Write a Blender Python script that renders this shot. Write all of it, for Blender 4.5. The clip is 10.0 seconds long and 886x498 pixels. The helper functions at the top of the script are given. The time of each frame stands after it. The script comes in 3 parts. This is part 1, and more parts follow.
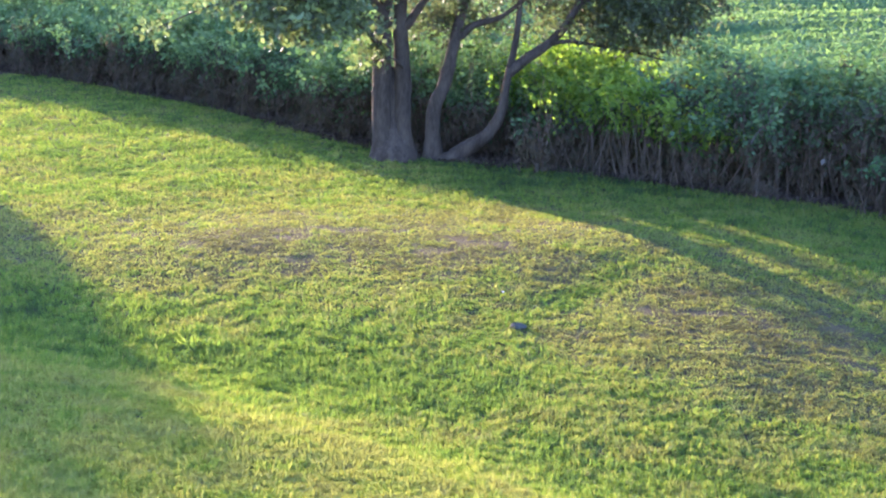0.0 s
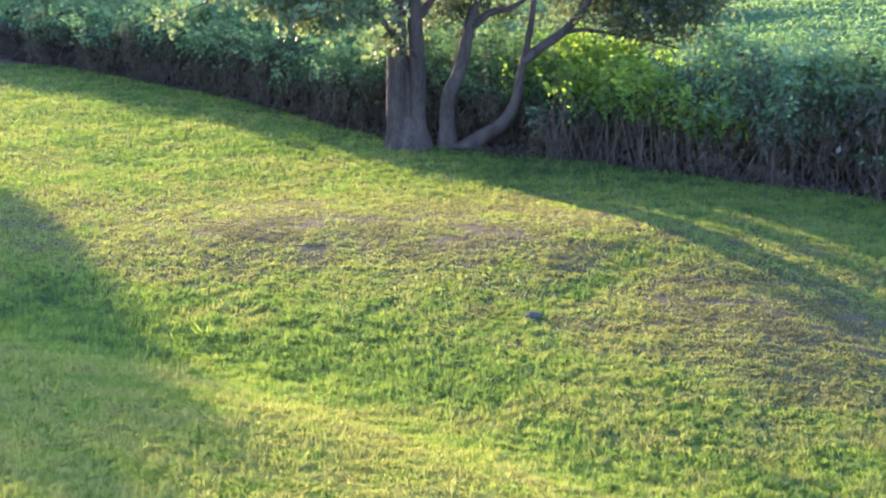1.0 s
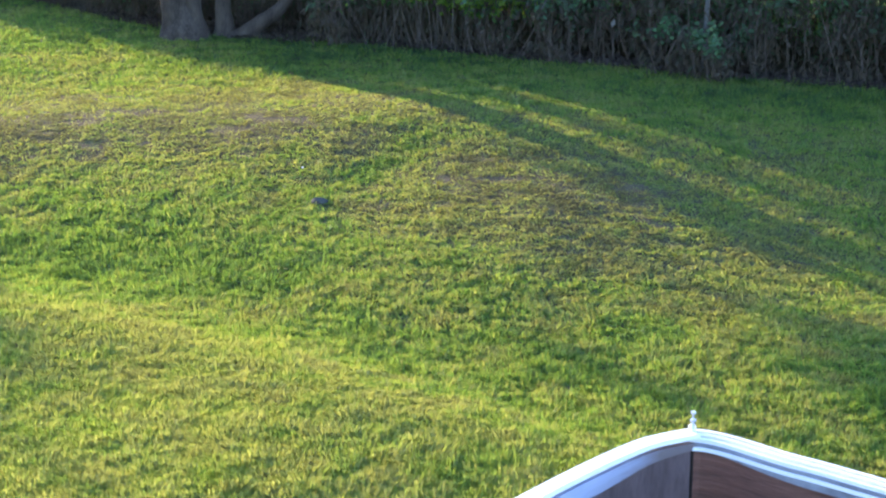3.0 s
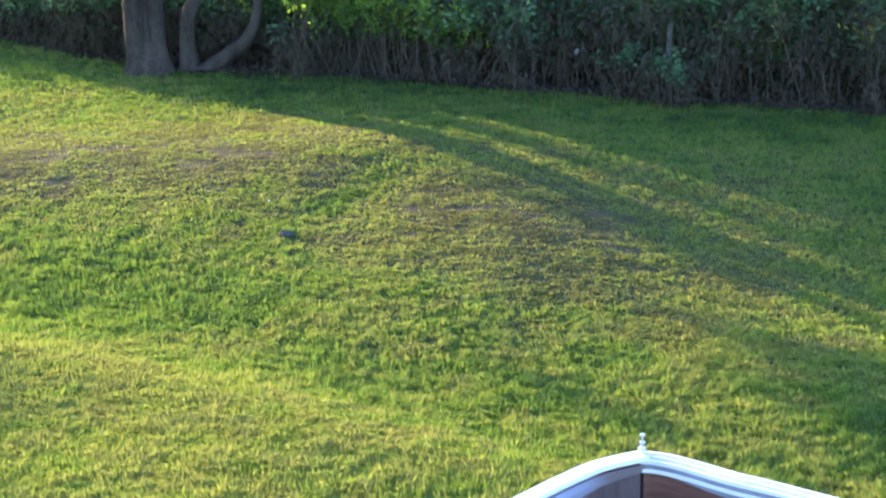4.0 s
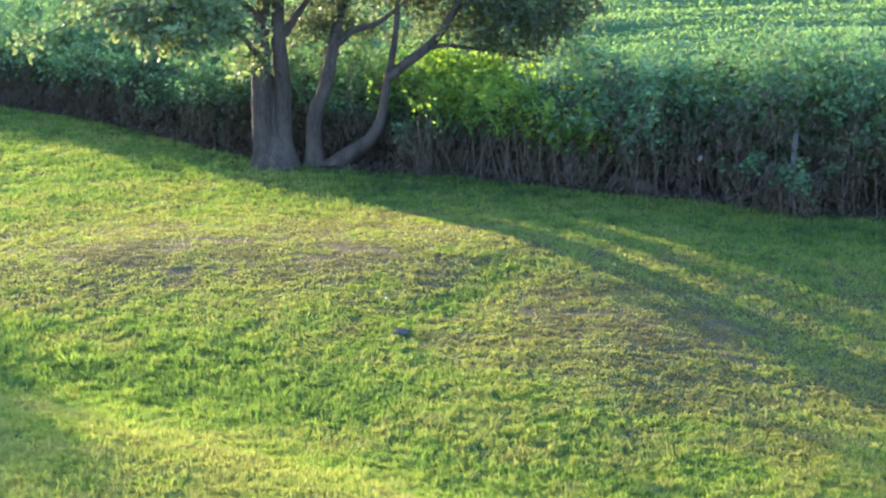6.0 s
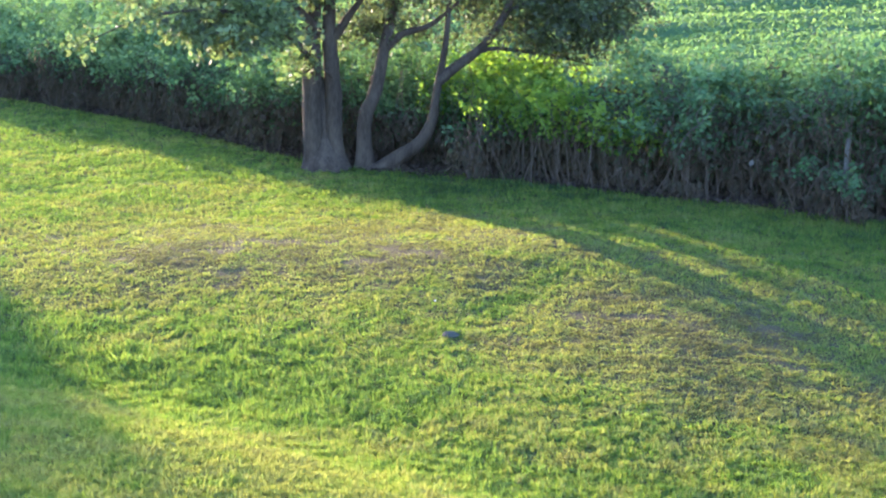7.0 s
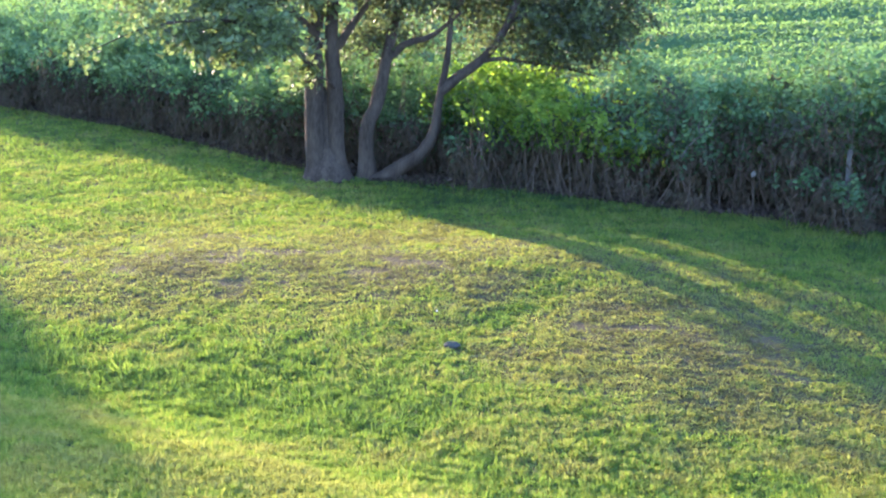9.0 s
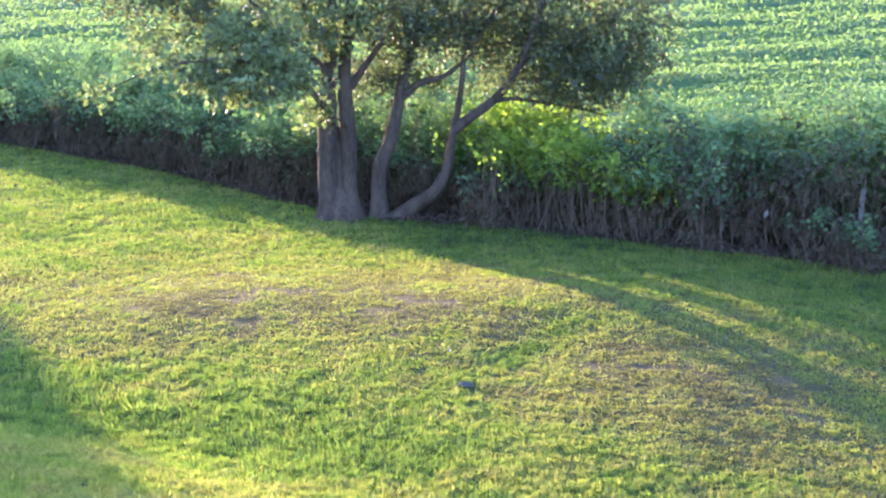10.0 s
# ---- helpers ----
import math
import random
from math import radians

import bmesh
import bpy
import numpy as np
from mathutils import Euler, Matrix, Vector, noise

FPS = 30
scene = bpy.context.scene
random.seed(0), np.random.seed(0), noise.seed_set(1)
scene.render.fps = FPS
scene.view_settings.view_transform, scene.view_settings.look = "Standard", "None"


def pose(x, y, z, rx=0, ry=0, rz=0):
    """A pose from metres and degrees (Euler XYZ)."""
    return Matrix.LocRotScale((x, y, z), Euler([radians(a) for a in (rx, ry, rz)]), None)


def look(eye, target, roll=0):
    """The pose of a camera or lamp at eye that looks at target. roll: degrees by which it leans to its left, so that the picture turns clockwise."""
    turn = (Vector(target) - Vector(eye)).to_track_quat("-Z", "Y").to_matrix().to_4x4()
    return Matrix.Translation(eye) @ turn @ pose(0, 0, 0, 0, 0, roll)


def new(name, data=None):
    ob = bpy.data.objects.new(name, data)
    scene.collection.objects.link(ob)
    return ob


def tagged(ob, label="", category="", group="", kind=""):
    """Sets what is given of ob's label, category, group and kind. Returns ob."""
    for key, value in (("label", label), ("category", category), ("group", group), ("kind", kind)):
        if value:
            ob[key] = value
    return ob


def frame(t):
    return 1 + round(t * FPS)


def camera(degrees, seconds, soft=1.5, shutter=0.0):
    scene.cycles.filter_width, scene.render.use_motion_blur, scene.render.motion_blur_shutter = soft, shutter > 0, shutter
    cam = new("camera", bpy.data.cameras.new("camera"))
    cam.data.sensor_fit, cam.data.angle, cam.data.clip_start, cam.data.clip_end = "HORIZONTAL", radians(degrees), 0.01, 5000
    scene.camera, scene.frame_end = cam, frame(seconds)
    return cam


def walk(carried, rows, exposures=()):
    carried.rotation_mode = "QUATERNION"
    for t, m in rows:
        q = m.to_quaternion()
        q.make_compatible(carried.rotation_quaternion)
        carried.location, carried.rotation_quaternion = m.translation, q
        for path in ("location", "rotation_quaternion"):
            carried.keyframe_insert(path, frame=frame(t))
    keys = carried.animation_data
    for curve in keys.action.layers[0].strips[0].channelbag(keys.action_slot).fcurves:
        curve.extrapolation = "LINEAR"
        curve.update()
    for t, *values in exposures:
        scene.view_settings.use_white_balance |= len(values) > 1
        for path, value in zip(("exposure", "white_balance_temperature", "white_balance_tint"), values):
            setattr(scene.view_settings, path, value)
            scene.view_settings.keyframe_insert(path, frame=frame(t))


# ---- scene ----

# ------------------------------------------------------------ camera
cam = camera(29.0, 10.0, soft=2.3)
EYE = 5.5
ROWS = [
    (0.0, -0.127, 0.015, -0.050, 76.55, -0.75, 2.13),
    (0.5, -0.138, 0.031, -0.039, 76.38, -0.61, 2.32),
    (1.0, -0.140, 0.014, -0.042, 76.16, -0.54, 2.56),
    (1.5, -0.131, 0.010, -0.025, 75.72, -0.42, 2.64),
    (2.0, -0.120, 0.043, -0.055, 74.67, -0.17, 0.85),
    (2.2, -0.101, 0.058, -0.060, 71.92, -0.04, -2.52),
    (2.5, -0.091, 0.037, -0.048, 71.79, -0.17, -3.93),
    (2.7, -0.092, 0.028, -0.045, 71.99, 0.01, -4.52),
    (3.8, -0.079, 0.011, -0.056, 73.08, 0.60, -5.50),
    (4.0, -0.056, -0.008, -0.042, 73.34, 1.07, -6.23),
    (4.5, 0.059, -0.042, -0.018, 74.44, 0.99, -6.93),
    (5.0, 0.031, -0.041, -0.003, 75.28, 0.29, -6.82),
    (5.5, 0.035, -0.027, -0.040, 75.19, -0.42, -2.06),
    (6.0, 0.010, -0.001, -0.006, 76.67, 0.12, -1.77),
    (6.2, -0.008, -0.011, -0.007, 76.81, 0.00, -1.05),
    (7.3, 0.005, 0.019, -0.019, 76.77, 0.12, -0.06),
    (7.5, -0.011, 0.005, -0.034, 76.91, 0.09, -0.10),
    (8.0, 0.009, 0.006, -0.038, 76.78, 0.26, 0.05),
    (8.5, -0.019, 0.005, -0.020, 76.85, -0.04, -0.02),
    (9.0, 0.000, -0.000, -0.000, 77.10, 0.00, -0.00),
    (9.5, -0.008, 0.004, -0.021, 77.37, 0.15, -0.01),
    (10.0, -0.037, -0.009, 0.006, 78.41, 0.02, 0.35),
]
EXPOSURES = [(0.0, 3.49, 6330, 40), (1.5, 3.49, 6330, 39), (2.5, 3.12, 6570, 25), (4.0, 3.14, 6570, 24), (5.0, 3.21, 6470, 20), (5.5, 3.34, 6470, 24), (6.0, 3.46, 6450, 25), (8.0, 3.54, 6450, 30), (9.5, 3.61, 6340, 33), (10.0, 3.74, 6460, 42)]
walk(cam, [(t, pose(x, y, EYE + z, rx, ry, rz)) for t, x, y, z, rx, ry, rz in ROWS], EXPOSURES)

# ------------------------------------------------------------ sky and sun
SUN_WAY = Vector((0.527, -0.850, 0.0)).normalized()      # the way the shadows fall
SUN_UP = radians(9.0)
world = bpy.data.worlds.new("sky")
scene.world = world
world.use_nodes = True
wn = world.node_tree.nodes
sky = wn.new("ShaderNodeTexSky")
sky.sky_type, sky.sun_disc = "NISHITA", False
sky.sun_elevation, sky.sun_rotation = SUN_UP, math.atan2(-SUN_WAY.x, -SUN_WAY.y)
sky.air_density, sky.dust_density, sky.ozone_density = 1.0, 0.4, 3.8
wn["Background"].inputs["Strength"].default_value = 0.15
world.node_tree.links.new(sky.outputs[0], wn["Background"].inputs[0])
sun_data = bpy.data.lights.new("sun", "SUN")
sun_data.energy, sun_data.angle, sun_data.color = 2.0, radians(0.53), (1.0, 0.85, 0.58)
sun = new("sun", sun_data)
travel = Vector((SUN_WAY.x * math.cos(SUN_UP), SUN_WAY.y * math.cos(SUN_UP), -math.sin(SUN_UP)))
sun.matrix_world = look((-20, 40, 30), Vector((-20, 40, 30)) + travel)


# ------------------------------------------------------------ materials
def material(name):
    m = bpy.data.materials.new(name)
    m.use_nodes = True
    nt = m.node_tree
    nt.nodes.clear()
    return m, nt


def node(nt, kind, **kw):
    n = nt.nodes.new(kind)
    for key, value in kw.items():
        if key in n.inputs:
            n.inputs[key].default_value = value
        else:
            setattr(n, key, value)
    return n


def ramp(nt, stops):
    n = nt.nodes.new("ShaderNodeValToRGB")
    while len(n.color_ramp.elements) < len(stops):
        n.color_ramp.elements.new(0.5)
    for e, (p, c) in zip(n.color_ramp.elements, stops):
        e.position, e.color = p, (*c, 1)
    return n


def leaf_material(name, stops, through_light=0.45, rough=0.5, spec=0.35, noise_size=9.0, tint=(1.6, 1.55, 0.85)):
    """Thin green tissue: a dull face with some gloss that lets light through. The attribute "tone" picks the colour."""
    m, nt = material(name)
    L = nt.links.new
    tone = node(nt, "ShaderNodeAttribute", attribute_name="tone")
    geo = node(nt, "ShaderNodeNewGeometry")
    tex = node(nt, "ShaderNodeTexNoise", Scale=noise_size, Detail=2.0)
    L(geo.outputs["Position"], tex.inputs["Vector"])
    mix = node(nt, "ShaderNodeMath", operation="MULTIPLY_ADD")
    L(tex.outputs["Fac"], mix.inputs[0])
    mix.inputs[1].default_value = 0.3
    add = node(nt, "ShaderNodeMath", operation="SUBTRACT")
    L(tone.outputs["Fac"], add.inputs[0])
    add.inputs[1].default_value = 0.15
    L(add.outputs[0], mix.inputs[2])
    col = ramp(nt, stops)
    L(mix.outputs[0], col.inputs["Fac"])
    bsdf = node(nt, "ShaderNodeBsdfPrincipled", Roughness=rough)
    bsdf.inputs["Specular IOR Level"].default_value = spec
    L(col.outputs["Color"], bsdf.inputs["Base Color"])
    trans = node(nt, "ShaderNodeBsdfTranslucent")
    warm = node(nt, "ShaderNodeMix", data_type="RGBA", blend_type="MULTIPLY")
    warm.inputs["Factor"].default_value = 1.0
    L(col.outputs["Color"], warm.inputs["A"])
    warm.inputs["B"].default_value = (*tint, 1)
    L(warm.outputs["Result"], trans.inputs["Color"])
    both = node(nt, "ShaderNodeMixShader", Fac=through_light)
    L(bsdf.outputs[0], both.inputs[1])
    L(trans.outputs[0], both.inputs[2])
    out = node(nt, "ShaderNodeOutputMaterial")
    L(both.outputs[0], out.inputs["Surface"])
    return m


def rough_material(name, low, high, scale, rough=0.9, stretch=(1, 1, 1), bump=0.3, spec=0.2, fine=6.0):
    """Bark, earth, painted or bare wood: two sizes of noise in colour and relief."""
    m, nt = material(name)
    L = nt.links.new
    pos = node(nt, "ShaderNodeTexCoord")
    mp = node(nt, "ShaderNodeMapping")
    mp.inputs["Scale"].default_value = stretch
    L(pos.outputs["Object"], mp.inputs["Vector"])
    big = node(nt, "ShaderNodeTexNoise", Scale=scale, Detail=3.0)
    small = node(nt, "ShaderNodeTexNoise", Scale=scale * fine, Detail=4.0, Roughness=0.65)
    L(mp.outputs[0], big.inputs["Vector"])
    L(mp.outputs[0], small.inputs["Vector"])
    s = node(nt, "ShaderNodeMath", operation="ADD")
    L(big.outputs["Fac"], s.inputs[0])
    L(small.outputs["Fac"], s.inputs[1])
    h = node(nt, "ShaderNodeMath", operation="MULTIPLY")
    L(s.outputs[0], h.inputs[0])
    h.inputs[1].default_value = 0.5
    col = ramp(nt, [(0.36, low), (0.64, high)])
    L(h.outputs[0], col.inputs["Fac"])
    b = node(nt, "ShaderNodeBump", Strength=bump, Distance=0.02)
    L(s.outputs[0], b.inputs["Height"])
    bsdf = node(nt, "ShaderNodeBsdfPrincipled", Roughness=rough)
    bsdf.inputs["Specular IOR Level"].default_value = spec
    L(col.outputs["Color"], bsdf.inputs["Base Color"])
    L(b.outputs[0], bsdf.inputs["Normal"])
    out = node(nt, "ShaderNodeOutputMaterial")
    L(bsdf.outputs[0], out.inputs["Surface"])
    return m


GRASS = leaf_material("grass", [(0.0, (0.044, 0.080, 0.036)), (0.12, (0.062, 0.110, 0.041)), (0.26, (0.120, 0.206, 0.042)), (0.46, (0.164, 0.210, 0.054)),
                                (0.54, (0.278, 0.276, 0.100)), (0.66, (0.152, 0.160, 0.062)), (0.8, (0.118, 0.118, 0.057)), (1.0, (0.092, 0.087, 0.052))], 0.55, 0.6, 0.2, 3.0, tint=(1.45, 1.5, 0.75))
SOIL = rough_material("soil and thatch", (0.042, 0.031, 0.014), (0.090, 0.067, 0.031), 1.2, 1.0, bump=0.6, fine=14.0)
SOY = leaf_material("soybean leaf", [(0.0, (0.068, 0.150, 0.058)), (0.5, (0.128, 0.222, 0.092)), (1.0, (0.200, 0.290, 0.135))], 0.45, 0.65, 0.12)
WEED = leaf_material("weed leaf", [(0.0, (0.120, 0.082, 0.060)), (0.28, (0.080, 0.063, 0.046)), (0.42, (0.062, 0.076, 0.044)), (0.7, (0.078, 0.150, 0.068)), (1.0, (0.180, 0.252, 0.104))], 0.28, 0.8, 0.05, tint=(1.1, 1.5, 0.85))
VINE = leaf_material("vine leaf", [(0.0, (0.030, 0.080, 0.025)), (0.45, (0.074, 0.148, 0.036)), (1.0, (0.235, 0.315, 0.072))], 0.64, 0.7, 0.1, tint=(1.3, 1.6, 0.7))
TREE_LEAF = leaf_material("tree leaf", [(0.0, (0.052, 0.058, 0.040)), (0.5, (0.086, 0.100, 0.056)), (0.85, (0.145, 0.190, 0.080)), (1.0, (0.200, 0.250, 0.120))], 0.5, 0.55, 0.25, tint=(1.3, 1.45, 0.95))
BARK = rough_material("bark", (0.034, 0.023, 0.017), (0.106, 0.075, 0.056), 5.0, 0.95, (1, 1, 0.22), 0.8)
STALK = rough_material("dead stalk", (0.075, 0.055, 0.042), (0.185, 0.136, 0.102), 6.0, 0.9, (1, 1, 0.3), 0.2)
PALEWOOD = rough_material("bleached wood", (0.085, 0.070, 0.060), (0.17, 0.145, 0.125), 6.0, 0.9, (1, 1, 0.3), 0.2)
LITTER = leaf_material("dead leaf", [(0.0, (0.036, 0.025, 0.020)), (0.6, (0.075, 0.052, 0.041)), (1.0, (0.11, 0.08, 0.062))], 0.2, 0.8, 0.1)
WHITE = rough_material("white paint", (0.84, 0.74, 0.68), (0.92, 0.82, 0.75), 9.0, 0.35, bump=0.04, spec=0.5)
BOARD = rough_material("stained board", (0.085, 0.030, 0.018), (0.24, 0.092, 0.058), 2.2, 0.55, (1, 1, 9), 0.25, 0.4)
LIGHTGREY = rough_material("pale grey paint", (0.17, 0.15, 0.16), (0.36, 0.33, 0.35), 7.0, 0.5, bump=0.08, spec=0.4)


def sky_grey_paint():
    """Grey paint with sky blue put into its colour, brown towards the corner."""
    m, nt = material("grey paint with sky tint")
    L = nt.links.new
    co = node(nt, "ShaderNodeTexCoord")
    xyz = node(nt, "ShaderNodeSeparateXYZ")
    L(co.outputs["Object"], xyz.inputs[0])
    mp = node(nt, "ShaderNodeMapping")
    mp.inputs["Scale"].default_value = (1, 1, 8)
    L(co.outputs["Object"], mp.inputs["Vector"])
    grain = node(nt, "ShaderNodeTexNoise", Scale=9.0, Detail=4.0, Roughness=0.6)
    L(mp.outputs[0], grain.inputs["Vector"])
    along = node(nt, "ShaderNodeMapRange")
    along.inputs["From Min"].default_value, along.inputs["From Max"].default_value = 0.30, 0.58
    L(xyz.outputs["X"], along.inputs["Value"])
    down = node(nt, "ShaderNodeMapRange")
    down.inputs["From Min"].default_value, down.inputs["From Max"].default_value = 4.28, 4.20
    L(xyz.outputs["Z"], down.inputs["Value"])
    total = node(nt, "ShaderNodeMath", operation="MULTIPLY_ADD")
    L(down.outputs[0], total.inputs[0])
    total.inputs[1].default_value = 0.45
    L(along.outputs[0], total.inputs[2])
    mixed = node(nt, "ShaderNodeMath", operation="MULTIPLY_ADD")
    L(grain.outputs["Fac"], mixed.inputs[0])
    mixed.inputs[1].default_value = 0.5
    L(total.outputs[0], mixed.inputs[2])
    col = ramp(nt, [(0.42, (0.42, 0.43, 0.56)), (0.70, (0.33, 0.31, 0.38)), (0.95, (0.20, 0.14, 0.13))])
    L(mixed.outputs[0], col.inputs["Fac"])
    bsdf = node(nt, "ShaderNodeBsdfPrincipled", Roughness=0.5)
    L(col.outputs["Color"], bsdf.inputs["Base Color"])
    bump = node(nt, "ShaderNodeBump", Strength=0.2, Distance=0.01)
    L(grain.outputs["Fac"], bump.inputs["Height"])
    L(bump.outputs[0], bsdf.inputs["Normal"])
    out = node(nt, "ShaderNodeOutputMaterial")
    L(bsdf.outputs[0], out.inputs["Surface"])
    return m


SKYGREY = sky_grey_paint()
MAUVE = rough_material("mauve stained board", (0.085, 0.050, 0.046), (0.170, 0.105, 0.098), 3.0, 0.5, (5, 5, 1.2), 0.15, 0.4)
GAPDARK = rough_material("dark corner gap", (0.018, 0.012, 0.010), (0.045, 0.030, 0.025), 5.0, 0.8, (1, 1, 0.2), 0.3)
GREYWOOD = rough_material("weathered wood", (0.13, 0.118, 0.105), (0.28, 0.26, 0.24), 4.0, 0.85, (1, 1, 6), 0.3)
POSTWOOD = rough_material("old post wood", (0.085, 0.074, 0.064), (0.22, 0.195, 0.17), 4.0, 0.9, (1, 1, 0.3), 0.3)
STEEL = rough_material("galvanised steel", (0.45, 0.46, 0.47), (0.66, 0.66, 0.66), 12.0, 0.4, bump=0.05, spec=0.7)
STONE = rough_material("grey stone", (0.036, 0.036, 0.030), (0.078, 0.076, 0.062), 9.0, 0.9, bump=0.5)


# ------------------------------------------------------------ mesh helpers
rng = np.random.default_rng(7)


def link_mesh(name, verts, faces, mat, parent=None, tone=None, smooth=False, label=""):
    """One mesh object out of arrays; faces all of one corner count."""
    verts, faces = np.asarray(verts, dtype=np.float32), np.asarray(faces, dtype=np.int32)
    me = bpy.data.meshes.new(name)
    n, k = faces.shape
    me.vertices.add(len(verts))
    me.vertices.foreach_set("co", verts.ravel())
    me.loops.add(n * k)
    me.loops.foreach_set("vertex_index", faces.ravel())
    me.polygons.add(n)
    me.polygons.foreach_set("loop_start", np.arange(0, n * k, k, dtype=np.int32))
    me.polygons.foreach_set("use_smooth", np.full(n, smooth))
    if tone is not None:
        at = me.attributes.new("tone", "FLOAT", "POINT")
        at.data.foreach_set("value", np.asarray(tone, dtype=np.float32))
    me.materials.append(mat)
    me.update(calc_edges=True)
    ob = new(name, me)
    ob.parent = parent
    if label:
        tagged(ob, label)
    return ob


def part(name, bm, mat, parent, label=""):
    me = bpy.data.meshes.new(name)
    bm.to_mesh(me)
    bm.free()
    me.materials.append(mat)
    ob = new(name, me)
    ob.parent = parent
    if label:
        tagged(ob, label)
    return ob


def thing(name, at, label, category, group="", kind=""):
    ob = new(name)
    ob.location = at
    return tagged(ob, label, category, group, kind)


def leaf_arrays(p, along, size, width=0.6, fold=0.25, seed=None, facing=None):
    """Folded leaves: base at p, pointing along, each two triangles."""
    r = rng if seed is None else np.random.default_rng(seed)
    n = len(p)
    along = along / (np.linalg.norm(along, axis=1, keepdims=True) + 1e-9)
    side = np.cross(along, r.normal(size=(n, 3)) if facing is None else facing)
    side /= np.linalg.norm(side, axis=1, keepdims=True) + 1e-9
    up = np.cross(side, along)
    s = size[:, None]
    mid = p + along * s * 0.45 - up * s * fold * 0.3
    v = np.stack([p, mid + side * s * width * 0.5 + up * s * fold * 0.5, p + along * s, mid - side * s * width * 0.5 + up * s * fold * 0.5], axis=1)
    i = np.arange(n)[:, None] * 4
    f = np.concatenate([i + np.array([[0, 1, 2]]), i + np.array([[0, 2, 3]])], axis=1).reshape(-1, 3)
    return v.reshape(-1, 3), f


def tube(points, radii, sides=7, rough=0.0, seed=0):
    """A tapered, slightly lumpy limb through the points."""
    r = np.random.default_rng(seed)
    pts = [Vector(p) for p in points]
    verts, faces = [], []
    ref = Vector((0.3, 1, 0.1))
    for i, p in enumerate(pts):
        d = (pts[min(i + 1, len(pts) - 1)] - pts[max(i - 1, 0)]).normalized()
        a = d.cross(ref).normalized()
        b = d.cross(a).normalized()
        for k in range(sides):
            w = 2 * math.pi * k / sides
            q = radii[i] * (1 + rough * r.normal())
            verts.append(p + a * math.cos(w) * q + b * math.sin(w) * q)
    for i in range(len(pts) - 1):
        for k in range(sides):
            k2 = (k + 1) % sides
            faces.append((i * sides + k, i * sides + k2, (i + 1) * sides + k2, (i + 1) * sides + k))
    n = len(verts)
    verts.append(pts[-1] + (pts[-1] - pts[-2]).normalized() * radii[-1] * 0.5)
    last = (len(pts) - 1) * sides
    for k in range(sides):
        faces.append((last + k, last + (k + 1) % sides, n, n))
    return np.array([tuple(v) for v in verts]), np.array(faces)


def curve_points(points, steps):
    """A smooth line through a few points."""
    pts = np.array(points, dtype=float)
    pad = np.vstack([2 * pts[0] - pts[1], pts, 2 * pts[-1] - pts[-2]])
    out = []
    for i in range(1, len(pad) - 2):
        p0, p1, p2, p3 = pad[i - 1:i + 3]
        for s in np.linspace(0, 1, steps, endpoint=False):
            out.append(0.5 * (2 * p1 + (p2 - p0) * s + (2 * p0 - 5 * p1 + 4 * p2 - p3) * s * s + (3 * p1 - p0 - 3 * p2 + p3) * s ** 3))
    out.append(pts[-1])
    return np.array(out)


def joined(pieces):
    """Arrays of (verts, faces) put into one."""
    vs, fs, n = [], [], 0
    for v, f in pieces:
        if f.shape[1] == 3:
            f = np.concatenate([f, f[:, 2:]], axis=1)
        vs.append(v)
        fs.append(f + n)
        n += len(v)
    return np.vstack(vs), np.vstack(fs)


def solid(name, pieces, mat, parent, label="", smooth=True):
    """Limbs out of tube() as one mesh; end caps collapse to triangles."""
    v, f = joined(pieces)
    me = bpy.data.meshes.new(name)
    me.from_pydata([tuple(q) for q in v], [], [tuple(q[:3]) if q[2] == q[3] else tuple(q) for q in f.tolist()])
    me.polygons.foreach_set("use_smooth", np.full(len(me.polygons), smooth))
    me.materials.append(mat)
    ob = new(name, me)
    ob.parent = parent
    if label:
        tagged(ob, label)
    return ob


def wave(x, y, size, seed=0):
    """Smooth noise, about -1 to 1, from a few turned sine waves."""
    r = np.random.default_rng(seed)
    s = 0
    for k in range(6):
        a, ph, q = r.uniform(0, 6.28), r.uniform(0, 6.28), r.uniform(0.6, 1.7)
        s = s + np.sin((x * math.cos(a) + y * math.sin(a)) * 6.28 * q / size + ph)
    return s / 3.2


def patchy(x, y, size, seed=0):
    """Uneven noise, about -1 to 1, without a regular wave."""
    table = np.random.default_rng(seed).random((256, 256))
    u, v = np.asarray(x) / size + 1000.3, np.asarray(y) / size + 1000.7
    i, j = np.floor(u).astype(int), np.floor(v).astype(int)
    a, b = u - i, v - j
    a, b = a * a * (3 - 2 * a), b * b * (3 - 2 * b)
    i, j, i2, j2 = i % 256, j % 256, (i + 1) % 256, (j + 1) % 256
    low = table[i, j] * (1 - a) + table[i2, j] * a
    high = table[i, j2] * (1 - a) + table[i2, j2] * a
    return (low * (1 - b) + high * b) * 2 - 1


# ------------------------------------------------------------ the lie of the land
HEDGE = np.array([(-34.0, 55.0), (-22.0, 46.5), (-14.0, 41.3), (-10.4, 38.8), (-8.8, 37.4), (-7.2, 35.8), (-5.8, 34.5), (-4.5, 32.9), (-3.2, 31.2), (-2.2, 30.2),
                  (-0.8, 29.2), (2.0, 27.9), (4.6, 26.3), (6.6, 25.2), (9.3, 23.5), (14.0, 20.6), (24.0, 14.5)])


def hedge_y(x):
    return np.interp(x, HEDGE[:, 0], HEDGE[:, 1])


